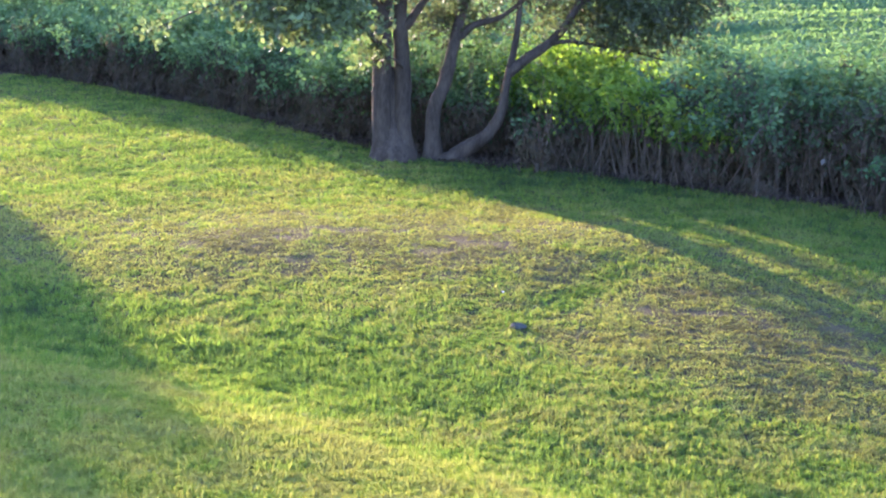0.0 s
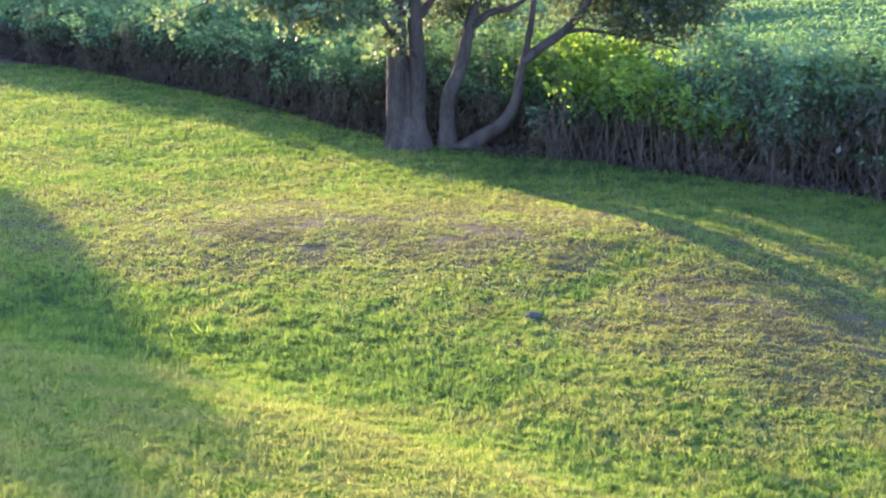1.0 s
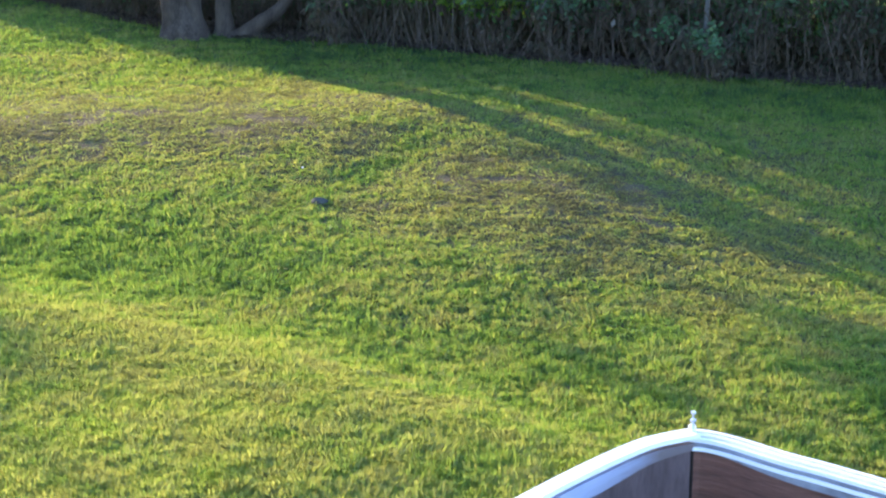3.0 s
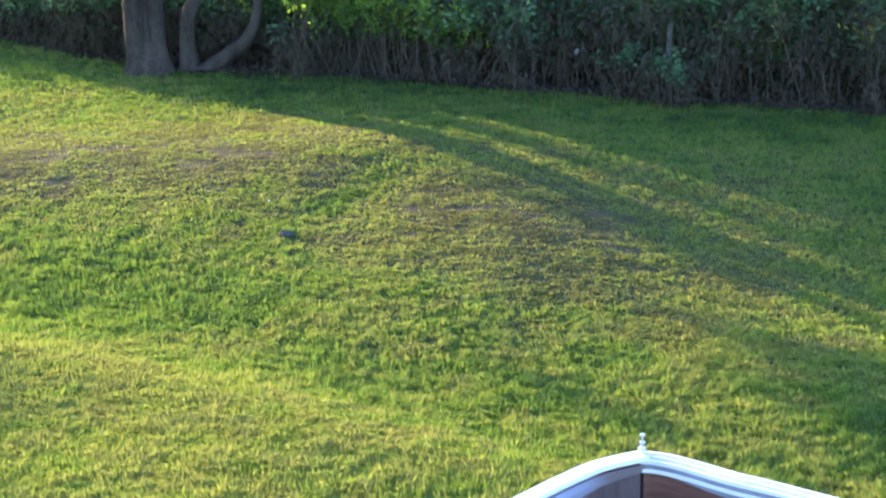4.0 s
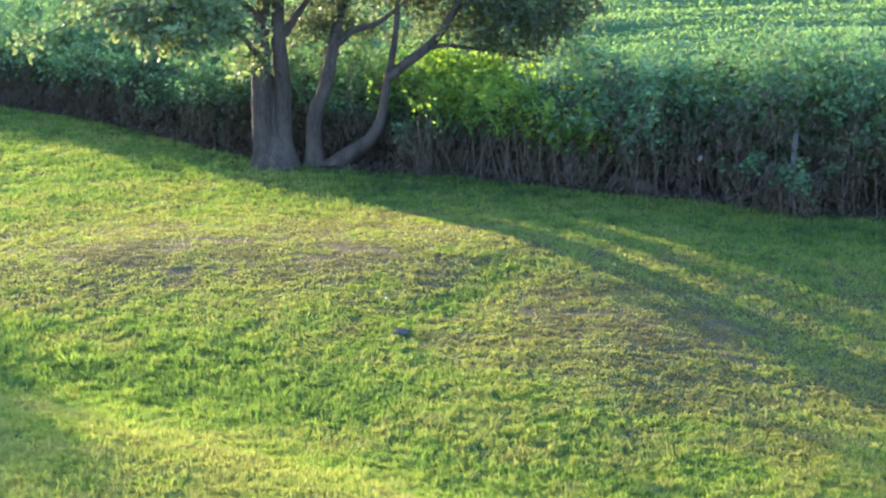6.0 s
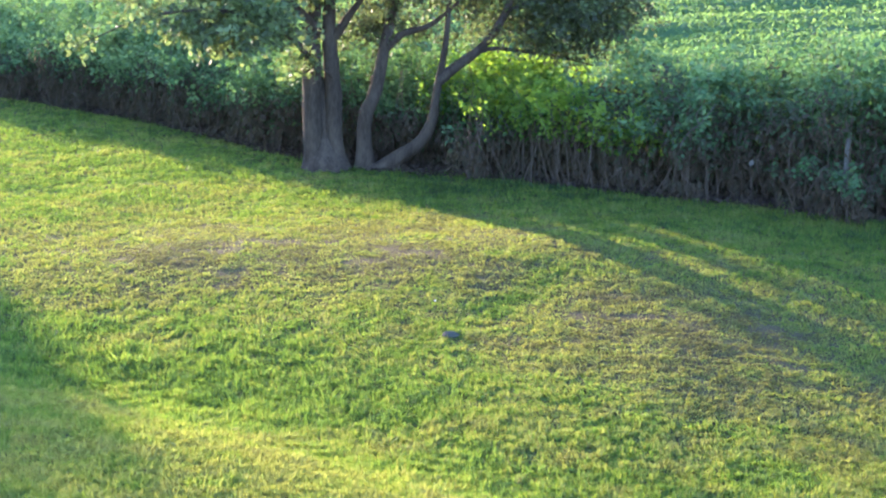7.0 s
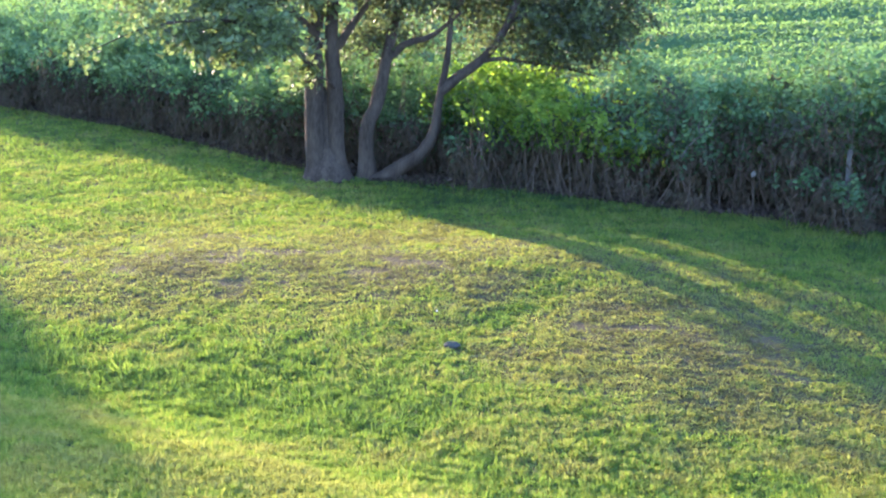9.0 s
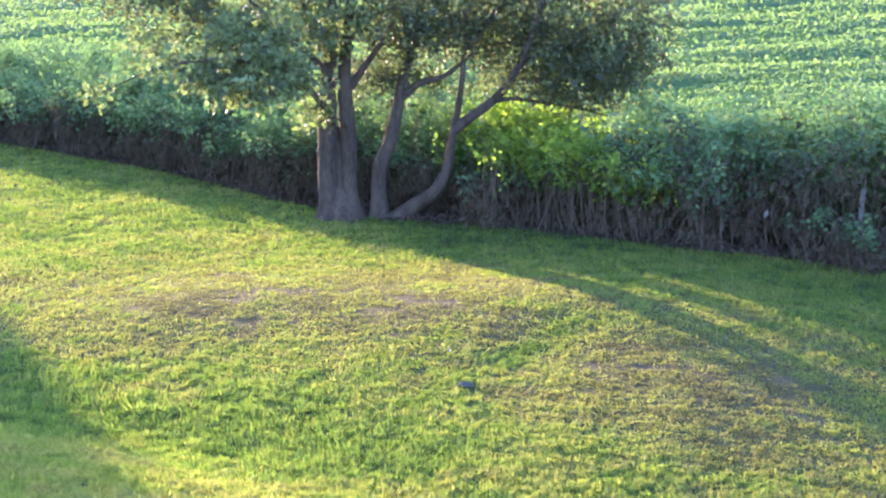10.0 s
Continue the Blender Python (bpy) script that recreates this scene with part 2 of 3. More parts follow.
def blob(x, y, cx, cy, rx, ry, turn=0.0):
    c, s = math.cos(turn), math.sin(turn)
    u, v = (x - cx) * c + (y - cy) * s, -(x - cx) * s + (y - cy) * c
    return np.exp(-(u / rx) ** 2 - (v / ry) ** 2)


def swale(x):
    """The low line across the lawn, as y over x."""
    return np.interp(x, [-12, -6, -3, -1.2, 0.3, 2, 8], [21.0, 18.9, 17.6, 16.7, 15.4, 13.6, 9.0])


def bank(x):
    """The brow of the near bank, as y over x."""
    return np.interp(x, [-12, -7, -5.4, -4.4, -3.4, -1.6, -0.25, 0.7, 2.5, 8], [19.0, 17.6, 17.1, 16.9, 16.3, 14.9, 14.15, 13.1, 11.5, 7.0])


def land(x, y):
    x, y = np.asarray(x, dtype=float), np.asarray(y, dtype=float)
    z = 0.10 * blob(x, y, -1.9, 22.9, 3.6, 2.2) + 0.06 * blob(x, y, 3.0, 18.0, 3.0, 2.6)
    z = z - 0.11 * np.exp(-((y - swale(x)) / np.where(y > swale(x), 3.0, 1.5)) ** 2)
    z = z + 0.20 / (1 + np.exp(-np.clip((bank(x) - y) / 0.32, -30, 30)))
    near = swale(x) - 3.0 - y
    z = z + 0.05 * np.where(near > 0, near ** 2 / (near + 1.5), 0)
    z = z + 0.005 * wave(x, y, 1.6, 3) + 0.018 * wave(x, y, 6.0, 4)
    z = z + 0.15 * blob(x, y, 1.8, 22.7, 2.7, 2.0) - 0.28 * blob(x, y, 5.8, 16.6, 3.2, 3.0)
    z = z - 0.035 * blob(x, y, 1.04, 20.7, 1.9, 0.42, 0.99)
    beyond = y - hedge_y(x) - 1.5
    z = z + np.where(beyond > 0, 0.065 * beyond * beyond / (beyond + 4.0), 0) * np.clip(1.6 - beyond / 250.0, 0.25, 1)
    return z


def dryness(x, y):
    """0 lush to 1 parched, with a patchy edge."""
    d = 0.43 + 0.46 * blob(x, y, -2.4, 22.8, 5.0, 2.9) + 0.42 * blob(x, y, 3.3, 18.5, 3.1, 2.9) + 0.10 * blob(x, y, -3.0, 13.0, 4.5, 2.6)
    d = d - 0.17 * np.exp(-((y - swale(x) - 0.4) / 1.4) ** 2) * np.clip((1.5 - x) / 3.0, 0.25, 1)
    # greener by the hedge, mostly at right: moister, and its shade's hue put in
    d = d - 0.20 * np.clip(1.0 - (hedge_y(x) - y) / 4.5, 0, 1) * np.clip((x + 2.5) / 2.0, 0.25, 1)
    d = d - 0.42 * blob(x, y, 1.04, 20.7, 1.8, 0.30, 0.99)
    d = d - 0.06 * blob(x, y, -4.2, 28.6, 5.5, 1.5, -0.75) + 0.03 * blob(x, y, 3.4, 14.0, 3.4, 2.0)
    return d


ax = np.concatenate([np.linspace(-1500, -60, 14), np.linspace(-50, -14, 16), np.linspace(-13, 14, 110), np.linspace(16, 50, 16), np.linspace(60, 1500, 14)])
ay = np.concatenate([np.linspace(-1500, -30, 10), np.linspace(-20, 7, 12), np.linspace(7.4, 42, 140), np.linspace(43, 110, 40), np.linspace(130, 2500, 14)])
gx, gy = np.meshgrid(ax, ay)
gv = np.stack([gx.ravel(), gy.ravel(), land(gx.ravel(), gy.ravel())], axis=1)
w = len(ax)
gi = (np.arange(len(ay) - 1)[:, None] * w + np.arange(w - 1)[None, :]).ravel()
ground = link_mesh("ground", gv, np.stack([gi, gi + 1, gi + w + 1, gi + w], axis=1), SOIL, smooth=True)
tagged(ground, "earth and thatch under the mown lawn and field", "ground", kind="structure")

# ------------------------------------------------------------ lawn: blades of grass
def lawn():
    n = 1900000
    az = np.radians(rng.uniform(-20, 25, n))
    d = 1 / rng.uniform(1 / 41.0, 1 / 9.6, n)
    d = np.where(rng.random(n) < 0.35, rng.uniform(9.6, 41, n), d)
    x, y = d * np.sin(az), d * np.cos(az)
    keep = y < hedge_y(x) + 0.05 + 0.25 * patchy(x, y, 0.5, 37)
    x, y, d = x[keep], y[keep], d[keep]
    n = len(x)
    dry = dryness(x, y) + 0.15 * patchy(x, y, 1.1, 31) + 0.20 * patchy(x * 0.8, y, 0.34, 32)
    bend = 0.05 * patchy(x, y, 0.5, 35)
    tuft = 0.75 * patchy(x * 0.60 + bend, y * 0.60, 0.044, 33) + 0.42 * patchy(x * 0.6, y * 0.6 + bend, 0.12, 34)
    tuft = np.clip(tuft * 1.5, -1, 1)
    lush = np.clip(1.2 - 0.75 * dryness(x, y) - 0.25 * dry, 0.35, 0.95) * (1 - 0.20 * blob(x, y, 1.04, 20.7, 1.9, 0.36, 0.99))
    h = np.clip(0.054 * lush * (1 + 0.24 * tuft) * rng.uniform(0.55, 1.35, n), 0.010, 0.15)
    worn = np.clip(2.2 * (patchy(x * 0.6, y, 0.40, 38) + 0.5 * patchy(x * 0.7, y, 0.2, 39) - 0.48), 0, 1) * (blob(x, y, -1.7, 22.3, 3.6, 2.2) + blob(x, y, 3.2, 18.6, 2.4, 3.0)).clip(0, 1)
    # pale straw below the bank; along its brow, the sun on the slope put into the tone
    pale = np.exp(-((y - bank(x) + 0.40) / 0.55) ** 2) * np.clip((x + 6.5) / 2.5, 0, 1) * np.clip((2.6 - x) / 2.0, 0, 1)
    pale = np.maximum(pale, 0.88 * np.clip((bank(x) - y) / 0.6, 0, 1))
    keep = rng.random(n) < np.clip(1.0 - 0.88 * worn - 0.25 * dry + 0.15 * tuft * (1 - pale) + 0.4 * pale, 0.15, 1)
    x, y, d, h, dry, tuft, pale = x[keep], y[keep], d[keep], h[keep], dry[keep], tuft[keep], pale[keep]
    n = len(x)
    tuft = tuft * (1 - 0.6 * pale)
    p = np.stack([x, y, land(x, y) - 0.006 + 0.007 * (1 + tuft)], axis=1)
    a = rng.uniform(0, 6.28, n)
    wide = 0.0055 + 0.00012 * d
    side = np.stack([np.cos(a), np.sin(a), np.zeros(n)], axis=1) * wide[:, None]
    lean = rng.normal(size=(n, 3)) * 0.36
    lean[:, 0] += 0.75 * patchy(x, y, 0.15, 51)
    lean[:, 1] += 0.75 * patchy(x, y, 0.15, 52)
    lean[:, 2] = 1
    tall = rng.random(n) < 0.12 * np.clip(1.3 - dry, 0.2, 1)
    h = np.where(tall, h * 1.7, h)
    lean[:, :2] *= np.where(tall, 0.45, 1.0)[:, None]
    dry = dry * (1 - 0.9 * pale) + 0.68 * 0.9 * pale
    tip = p + lean * (h * (1 - 0.15 * pale))[:, None]
    v = np.stack([p - side, p + side, tip], axis=1).reshape(-1, 3)
    # tufts paler and gaps darker: some of their shade is in the tone
    tone = np.clip(dry * 0.80 + 0.07 * tuft + 0.08 * patchy(x, y, 0.25, 36) + rng.normal(size=n) * (0.13 - 0.07 * pale), 0.0, 1)
    ob = link_mesh("lawn_grass", v, np.arange(3 * n).reshape(-1, 3), GRASS, tone=np.repeat(tone, 3))
    tagged(ob, "short mown green grass with dry brownish patches", "grass", kind="stuff")


lawn()


def rough_grass():
    """Coarser grass round the house side of the lawn and beyond its ends."""
    r = np.random.default_rng(205)
    n = 130000
    x, y = r.uniform(-15, 15, n), r.uniform(-8, 14, n)
    turn, far = np.degrees(np.arctan2(x, y)), np.hypot(x, y)
    fine = (turn > -20) & (turn < 25) & (far > 9.6) & (far < 41)
    keep = ~fine & (y < hedge_y(x)) & ~((np.abs(x - 0.4) < 1.4) & (y < 2.4) & (y > -0.3))
    x, y = x[keep], y[keep]
    n = len(x)
    p = np.stack([x, y, land(x, y) - 0.006], axis=1)
    a = r.uniform(0, 6.28, n)
    side = np.stack([np.cos(a), np.sin(a), np.zeros(n)], axis=1) * 0.030
    lean = r.normal(size=(n, 3)) * 1.1
    lean[:, 2] = 1
    tip = p + lean * (0.065 * r.uniform(0.6, 1.4, n))[:, None]
    tone = np.clip(0.36 + 0.14 * patchy(x, y, 1.1, 31) + r.normal(size=n) * 0.10, 0, 1)
    ob = link_mesh("rough_grass", np.stack([p - side, p + side, tip], axis=1).reshape(-1, 3), np.arange(3 * n).reshape(-1, 3), GRASS, tone=np.repeat(tone, 3))
    tagged(ob, "short green grass round the deck and lawn ends", "grass", kind="stuff")


rough_grass()

# ------------------------------------------------------------ soybean field
def crop_top(x, y):
    """Height of the crop over the ground, in rows and lumps, and how lumpy it is."""
    across = y * 0.995 - x * 0.10 + 0.25 * wave(x, y, 9.0, 21)
    row = np.cos(across * 6.28 / 0.95)
    lump = 1.0 * patchy(x * 0.30, y, 0.8, 22) + 0.45 * np.cos(across * 6.28 / 1.9 + 1.6 * patchy(x * 0.4, y, 3.0, 23)) * (0.65 + 0.35 * patchy(x * 0.5, y, 4.0, 24))
    return 0.60 + 0.035 * row + 0.15 * lump, lump


def soybeans():
    n = 300000
    az = np.radians(rng.uniform(-22, 25, n))
    d = 1 / rng.uniform(1 / 95.0, 1 / 24.0, n)
    x, y = d * np.sin(az), d * np.cos(az)
    keep = y > hedge_y(x) + 1.6
    x, y, d = x[keep], y[keep], d[keep]
    n = len(x)
    top, lump = crop_top(x, y)
    p = np.stack([x, y, land(x, y) + top - 0.16 * rng.random(n) ** 2], axis=1)
    along = rng.normal(size=(n, 3)) * np.array([1, 1, 0.40]) + np.array([0, 0, 0.25])
    size = rng.uniform(0.06, 0.10, n) * np.clip(d / 38.0, 0.9, 1.5)
    facing = rng.normal(size=(n, 3)) * 0.45 + np.array([-0.50, 0.57, 0.75])
    v, f = leaf_arrays(p, along, size, 0.75, 0.2, None, facing)
    tone = np.clip(0.45 + 0.10 * lump + rng.normal(size=n) * 0.11, 0, 1)
    # one closed sheet under the leaves fills the gaps, in a single darker tone
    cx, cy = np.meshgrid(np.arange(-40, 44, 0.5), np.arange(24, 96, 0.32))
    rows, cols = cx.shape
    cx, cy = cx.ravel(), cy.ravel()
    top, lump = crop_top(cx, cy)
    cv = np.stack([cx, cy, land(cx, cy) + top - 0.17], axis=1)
    q = (np.arange(rows - 1)[:, None] * cols + np.arange(cols - 1)[None, :]).ravel()
    inside = (cy > hedge_y(cx) + 1.9) & (np.abs(np.degrees(np.arctan2(cx, cy)) - 1.5) < 24)
    q = q[inside[q]]
    cf = np.concatenate([np.stack([q, q + 1, q + cols + 1], axis=1), np.stack([q, q + cols + 1, q + cols], axis=1)])
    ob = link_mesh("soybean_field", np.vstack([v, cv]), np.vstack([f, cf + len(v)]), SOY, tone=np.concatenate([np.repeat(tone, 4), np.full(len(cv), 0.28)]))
    tagged(ob, "green soybean crop in rows on rising ground", "crop field", kind="stuff")


soybeans()


# ------------------------------------------------------------ the trees
def foliage(centre, spread, count, size, seed, droop=-0.15, pale=0.42):
    """Leaves gathered into sprays inside an ellipsoid."""
    r = np.random.default_rng(seed)
    sprays = max(6, count // 22)
    u = r.normal(size=(sprays, 3))
    u /= np.linalg.norm(u, axis=1, keepdims=True)
    u *= r.random((sprays, 1)) ** 0.42
    c = np.array(centre) + u * np.array(spread)
    way = u * np.array(spread) + r.normal(size=(sprays, 3)) * 0.35
    way /= np.linalg.norm(way, axis=1, keepdims=True)
    k = r.integers(0, sprays, count)
    p = c[k] + way[k] * r.uniform(-0.22, 0.22, (count, 1)) + r.normal(size=(count, 3)) * 0.085
    along = way[k] * 0.6 + r.normal(size=(count, 3)) * 0.8
    along[:, 2] += droop
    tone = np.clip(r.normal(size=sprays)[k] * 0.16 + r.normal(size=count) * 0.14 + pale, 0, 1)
    v, f = leaf_arrays(p, along, r.uniform(size[0], size[1], count), 0.62, 0.25, seed + 1)
    return v, f, np.repeat(tone, 4)


def put_foliage(name, clumps, mat, parent, label=""):
    vs, fs, ts, n = [], [], [], 0
    for v, f, t in clumps:
        vs.append(v)
        fs.append(f + n)
        ts.append(t)
        n += len(v)
    return link_mesh(name, np.vstack(vs), np.vstack(fs), mat, parent, np.concatenate(ts), label=label)


def main_tree():
    """Stems as (points, first radius, last radius); x and z in the plane across the view, y the depth."""
    tree = thing("tree", (-2.09, 29.6, float(land(-2.09, 29.6))), "multi-stemmed tree with leaning grey-brown trunks and small leaves", "tree")
    stems = [
        [(-0.10, 0, -0.1), (-0.13, 0, 0.55), (-0.15, 0, 1.15), (-0.15, 0.05, 1.75), (-0.13, 0.1, 2.4), (-0.05, 0.15, 3.4), (-0.15, 0.2, 4.6), (-0.5, 0.3, 5.8)],
        [(0.30, 0.0, -0.1), (0.22, 0.02, 0.6), (0.22, 0.05, 1.2), (0.19, 0.1, 1.8), (0.16, 0.1, 2.4), (0.20, 0.1, 3.1), (0.4, 0.0, 4.6), (0.6, -0.1, 6.0)],
        [(0.76, 0.05, -0.1), (0.74, 0.05, 0.5), (0.78, 0.05, 0.95), (0.95, 0.1, 1.35), (1.08, 0.15, 1.95), (1.22, 0.2, 2.6), (1.4, 0.25, 3.4), (1.7, 0.4, 4.8), (1.9, 0.5, 6.0)],
        [(0.95, -0.05, -0.12), (1.35, -0.1, 0.22), (1.72, -0.12, 0.48), (1.93, -0.12, 0.85), (2.0, -0.1, 1.25), (2.06, -0.1, 1.6), (2.16, -0.05, 2.1), (2.22, 0.0, 2.7), (2.3, 0.1, 3.8), (2.5, 0.1, 5.0)],
    ]
    radii = [(0.205, 0.185, 0.05), (0.165, 0.165, 0.05), (0.150, 0.13, 0.045), (0.150, 0.085, 0.03)]
    for i, (s, q) in enumerate(zip(stems, radii)):
        c = curve_points(s, 5)
        t = np.linspace(0, 1, len(c))
        rr = np.interp(t, [0, 0.035, 0.1, 0.45, 1], [q[0] * 1.75, q[0] * 1.25, q[0] * 0.92, q[1] * 0.85, q[2]])
        solid("trunk", [tube(c, rr, 11, 0.035, 30 + i)], BARK, tree)
    foot = curve_points([(0.10, 0, -0.15), (0.07, 0, 0.06), (0.05, 0.02, 0.26), (0.05, 0.04, 0.50), (0.04, 0.06, 0.85), (0.03, 0.08, 1.25), (0.02, 0.10, 1.60)], 4)
    solid("root_flare", [tube(foot, np.interp(np.linspace(0, 1, len(foot)), [0, 0.167, 0.333, 0.5, 0.667, 0.833, 1], [0.50, 0.42, 0.30, 0.17, 0.11, 0.08, 0.03]), 13, 0.03, 77)], BARK, tree)
    limbs = [
        ([(2.05, -0.1, 1.55), (2.35, -0.1, 1.8), (2.75, -0.15, 2.1), (3.1, -0.2, 2.55), (3.35, -0.2, 3.1), (3.6, -0.1, 3.8)], 0.105, 0.045),
        ([(2.70, -0.15, 2.06), (3.05, -0.2, 2.13), (3.5, -0.25, 2.08), (4.1, -0.3, 2.0), (4.7, -0.35, 1.85)], 0.045, 0.015),
        ([(1.10, 0.15, 2.05), (1.45, 0.1, 2.35), (1.9, 0.05, 2.5), (2.4, 0.0, 2.9)], 0.08, 0.03),
        ([(0.26, 0.1, 2.3), (0.5, 0.0, 2.65), (0.72, -0.1, 2.95), (1.0, -0.2, 3.4)], 0.085, 0.035),
        ([(0.05, 0.1, 2.3), (-0.3, -0.1, 2.75), (-0.8, -0.2, 3.2), (-1.5, -0.3, 3.9)], 0.08, 0.03),
        ([(-0.05, 0.0, 1.65), (-0.30, -0.7, 2.25), (-0.75, -1.4, 2.7), (-1.4, -2.0, 2.95), (-2.3, -2.3, 2.95)], 0.06, 0.018),
        ([(-1.2, -0.5, 2.75), (-1.9, -0.3, 3.1), (-2.8, -0.2, 3.3), (-3.6, 0, 3.3)], 0.022, 0.008),
        ([(1.3, 0.2, 3.0), (1.2, -0.3, 3.6), (0.9, -0.6, 4.4)], 0.06, 0.025),
        ([(2.3, 0, 3.0), (3.0, 0.2, 3.8), (3.9, 0.2, 4.4)], 0.06, 0.02),
        ([(3.2, -0.2, 2.75), (3.9, 0, 3.0), (4.9, 0.1, 3.1)], 0.035, 0.012),
        ([(-0.1, 0.2, 3.9), (-1.2, 0.4, 4.7), (-2.6, 0.5, 5.2)], 0.055, 0.02),
        ([(-2.1, -2.25, 2.95), (-2.7, -2.45, 2.85), (-3.3, -2.5, 2.6), (-3.75, -2.5, 2.40)], 0.018, 0.006),
        ([(0.22, -0.02, 1.6), (0.12, -0.25, 1.75), (-0.02, -0.4, 1.85)], 0.025, 0.01),
    ]
    for i, (s, a, b) in enumerate(limbs):
        c = curve_points(s, 4)
        solid("limb", [tube(c, np.linspace(a, b, len(c)), 7, 0.05, 60 + i)], BARK, tree)
    # masses of leaves: centre, spread, leaves
    masses = [
        ((-1.15, -1.8, 3.1), (1.0, 0.8, 0.55), 950), ((-2.4, -0.3, 3.3), (1.1, 0.9, 0.6), 1050), ((-2.9, 0.2, 4.05), (1.3, 1.2, 0.85), 2700),
        ((-1.5, 0.4, 4.2), (1.6, 1.6, 1.0), 4800), ((-0.4, -0.5, 3.4), (0.9, 0.8, 0.6), 1400), ((0.6, 0.3, 4.4), (1.6, 1.6, 1.1), 7500),
        ((1.2, -0.4, 3.4), (0.9, 0.9, 0.55), 2400), ((2.3, 0.4, 3.6), (1.5, 1.0, 0.75), 6500), ((3.4, 0.6, 2.95), (1.2, 0.7, 0.70), 4800),
        ((4.3, -0.3, 2.75), (1.1, 0.9, 0.75), 4200), ((4.7, -0.1, 3.6), (1.3, 1.2, 0.9), 4600), ((3.0, 0.1, 4.8), (1.8, 1.6, 1.1), 7500),
        ((-2.4, 0.2, 5.2), (1.8, 1.7, 1.0), 6500), ((-3.6, 0.3, 5.0), (1.2, 1.3, 0.7), 3600), ((0.2, 0.2, 6.0), (2.0, 1.9, 1.2), 7000), ((2.4, 0.2, 6.1), (1.8, 1.8, 1.0), 6000),
        ((-1.25, -2.4, 2.62), (0.8, 0.4, 0.33), 850), ((-0.5, -2.2, 2.75), (0.6, 0.4, 0.4), 450), ((-2.2, -2.3, 2.85), (0.8, 0.4, 0.33), 600), ((-3.58, -2.5, 2.45), (0.26, 0.15, 0.14), 75),
        ((-3.1, 0.3, 4.25), (1.1, 1.0, 0.5), 2700), ((-3.9, 0.3, 5.15), (1.0, 1.0, 0.6), 3500),
        ((1.2, 1.2, 2.35), (1.3, 0.5, 0.36), 1400), ((2.6, 0.9, 2.2), (0.9, 0.5, 0.35), 350), ((0.5, 0.5, 3.1), (1.2, 0.5, 0.5), 900), ((1.6, 0.3, 2.9), (1.0, 0.5, 0.4), 700),
        ((0.75, 0.6, 2.4), (0.75, 0.5, 0.45), 1000), ((5.0, -0.2, 2.7), (0.8, 0.8, 0.55), 2200), ((-3.9, 0.4, 4.3), (1.0, 1.2, 0.7), 3200),
        ((-0.40, -0.5, 1.85), (0.22, 0.2, 0.20), 90), ((-0.15, -0.5, 2.05), (0.20, 0.15, 0.26), 140), ((-1.35, -1.3, 3.0), (0.60, 0.5, 0.75), 1500), ((3.3, -0.2, 2.3), (0.8, 0.5, 0.25), 450), ((4.2, -0.3, 2.15), (0.75, 0.4, 0.22), 650),
    ]
    # low left masses take a paler tone: their sunlight is put into the colour
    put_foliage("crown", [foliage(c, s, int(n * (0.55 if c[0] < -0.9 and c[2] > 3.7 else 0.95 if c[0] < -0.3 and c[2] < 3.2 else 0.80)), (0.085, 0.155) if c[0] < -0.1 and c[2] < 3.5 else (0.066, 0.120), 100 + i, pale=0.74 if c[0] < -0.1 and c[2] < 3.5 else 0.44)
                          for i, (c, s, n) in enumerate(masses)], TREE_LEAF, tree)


main_tree()


def round_tree(at, height, centre_z, masses, seed, label):
    tree = thing("tree", (at[0], at[1], float(land(*at))), label, "tree")
    c = curve_points([(0, 0, -0.1), (0.1, 0, centre_z * 0.4), (0, 0.1, centre_z), (0.1, 0, height - 0.5)], 4)
    solid("trunk", [tube(c, np.linspace(0.26, 0.05, len(c)), 9, 0.03, seed)], BARK, tree)
    clumps = []
    for i, (tip, spread, count) in enumerate(masses):
        limb = curve_points([(0, 0, max(1.2, tip[2] - 1.8)), (tip[0] * 0.5, tip[1] * 0.5, tip[2] - 0.5), tip], 3)
        solid("limb", [tube(limb, np.linspace(0.08, 0.02, len(limb)), 6, 0.03, seed + i)], BARK, tree)
        clumps.append(foliage(tip, spread, count, (0.14, 0.24), seed + 50 + i))
    put_foliage("crown", clumps, TREE_LEAF, tree)


# unseen tree, out of view; its crown is shaped to the shade on the lawn
round_tree((-22.5, 44.4), 7.4, 4.6, [((1.0, -0.1, 4.0), (1.4, 1.4, 0.60), 6500), ((0.7, -0.3, 4.6), (1.4, 1.4, 0.70), 6500), ((0.3, -0.4, 5.3), (1.4, 1.4, 0.60), 1200), ((-1.6, -1.0, 4.3), (1.6, 1.6, 0.9), 7500),
                               ((-3.0, -0.8, 4.5), (1.6, 1.6, 1.0), 7000), ((-0.1, -0.4, 5.9), (1.3, 1.4, 0.45), 250), ((-1.5, -0.8, 6.0), (1.3, 1.4, 0.5), 400), ((-3.2, -0.8, 5.8), (1.3, 1.4, 0.6), 400)],
           400, "unseen broad round tree beyond the left, put there to shade the lawn")


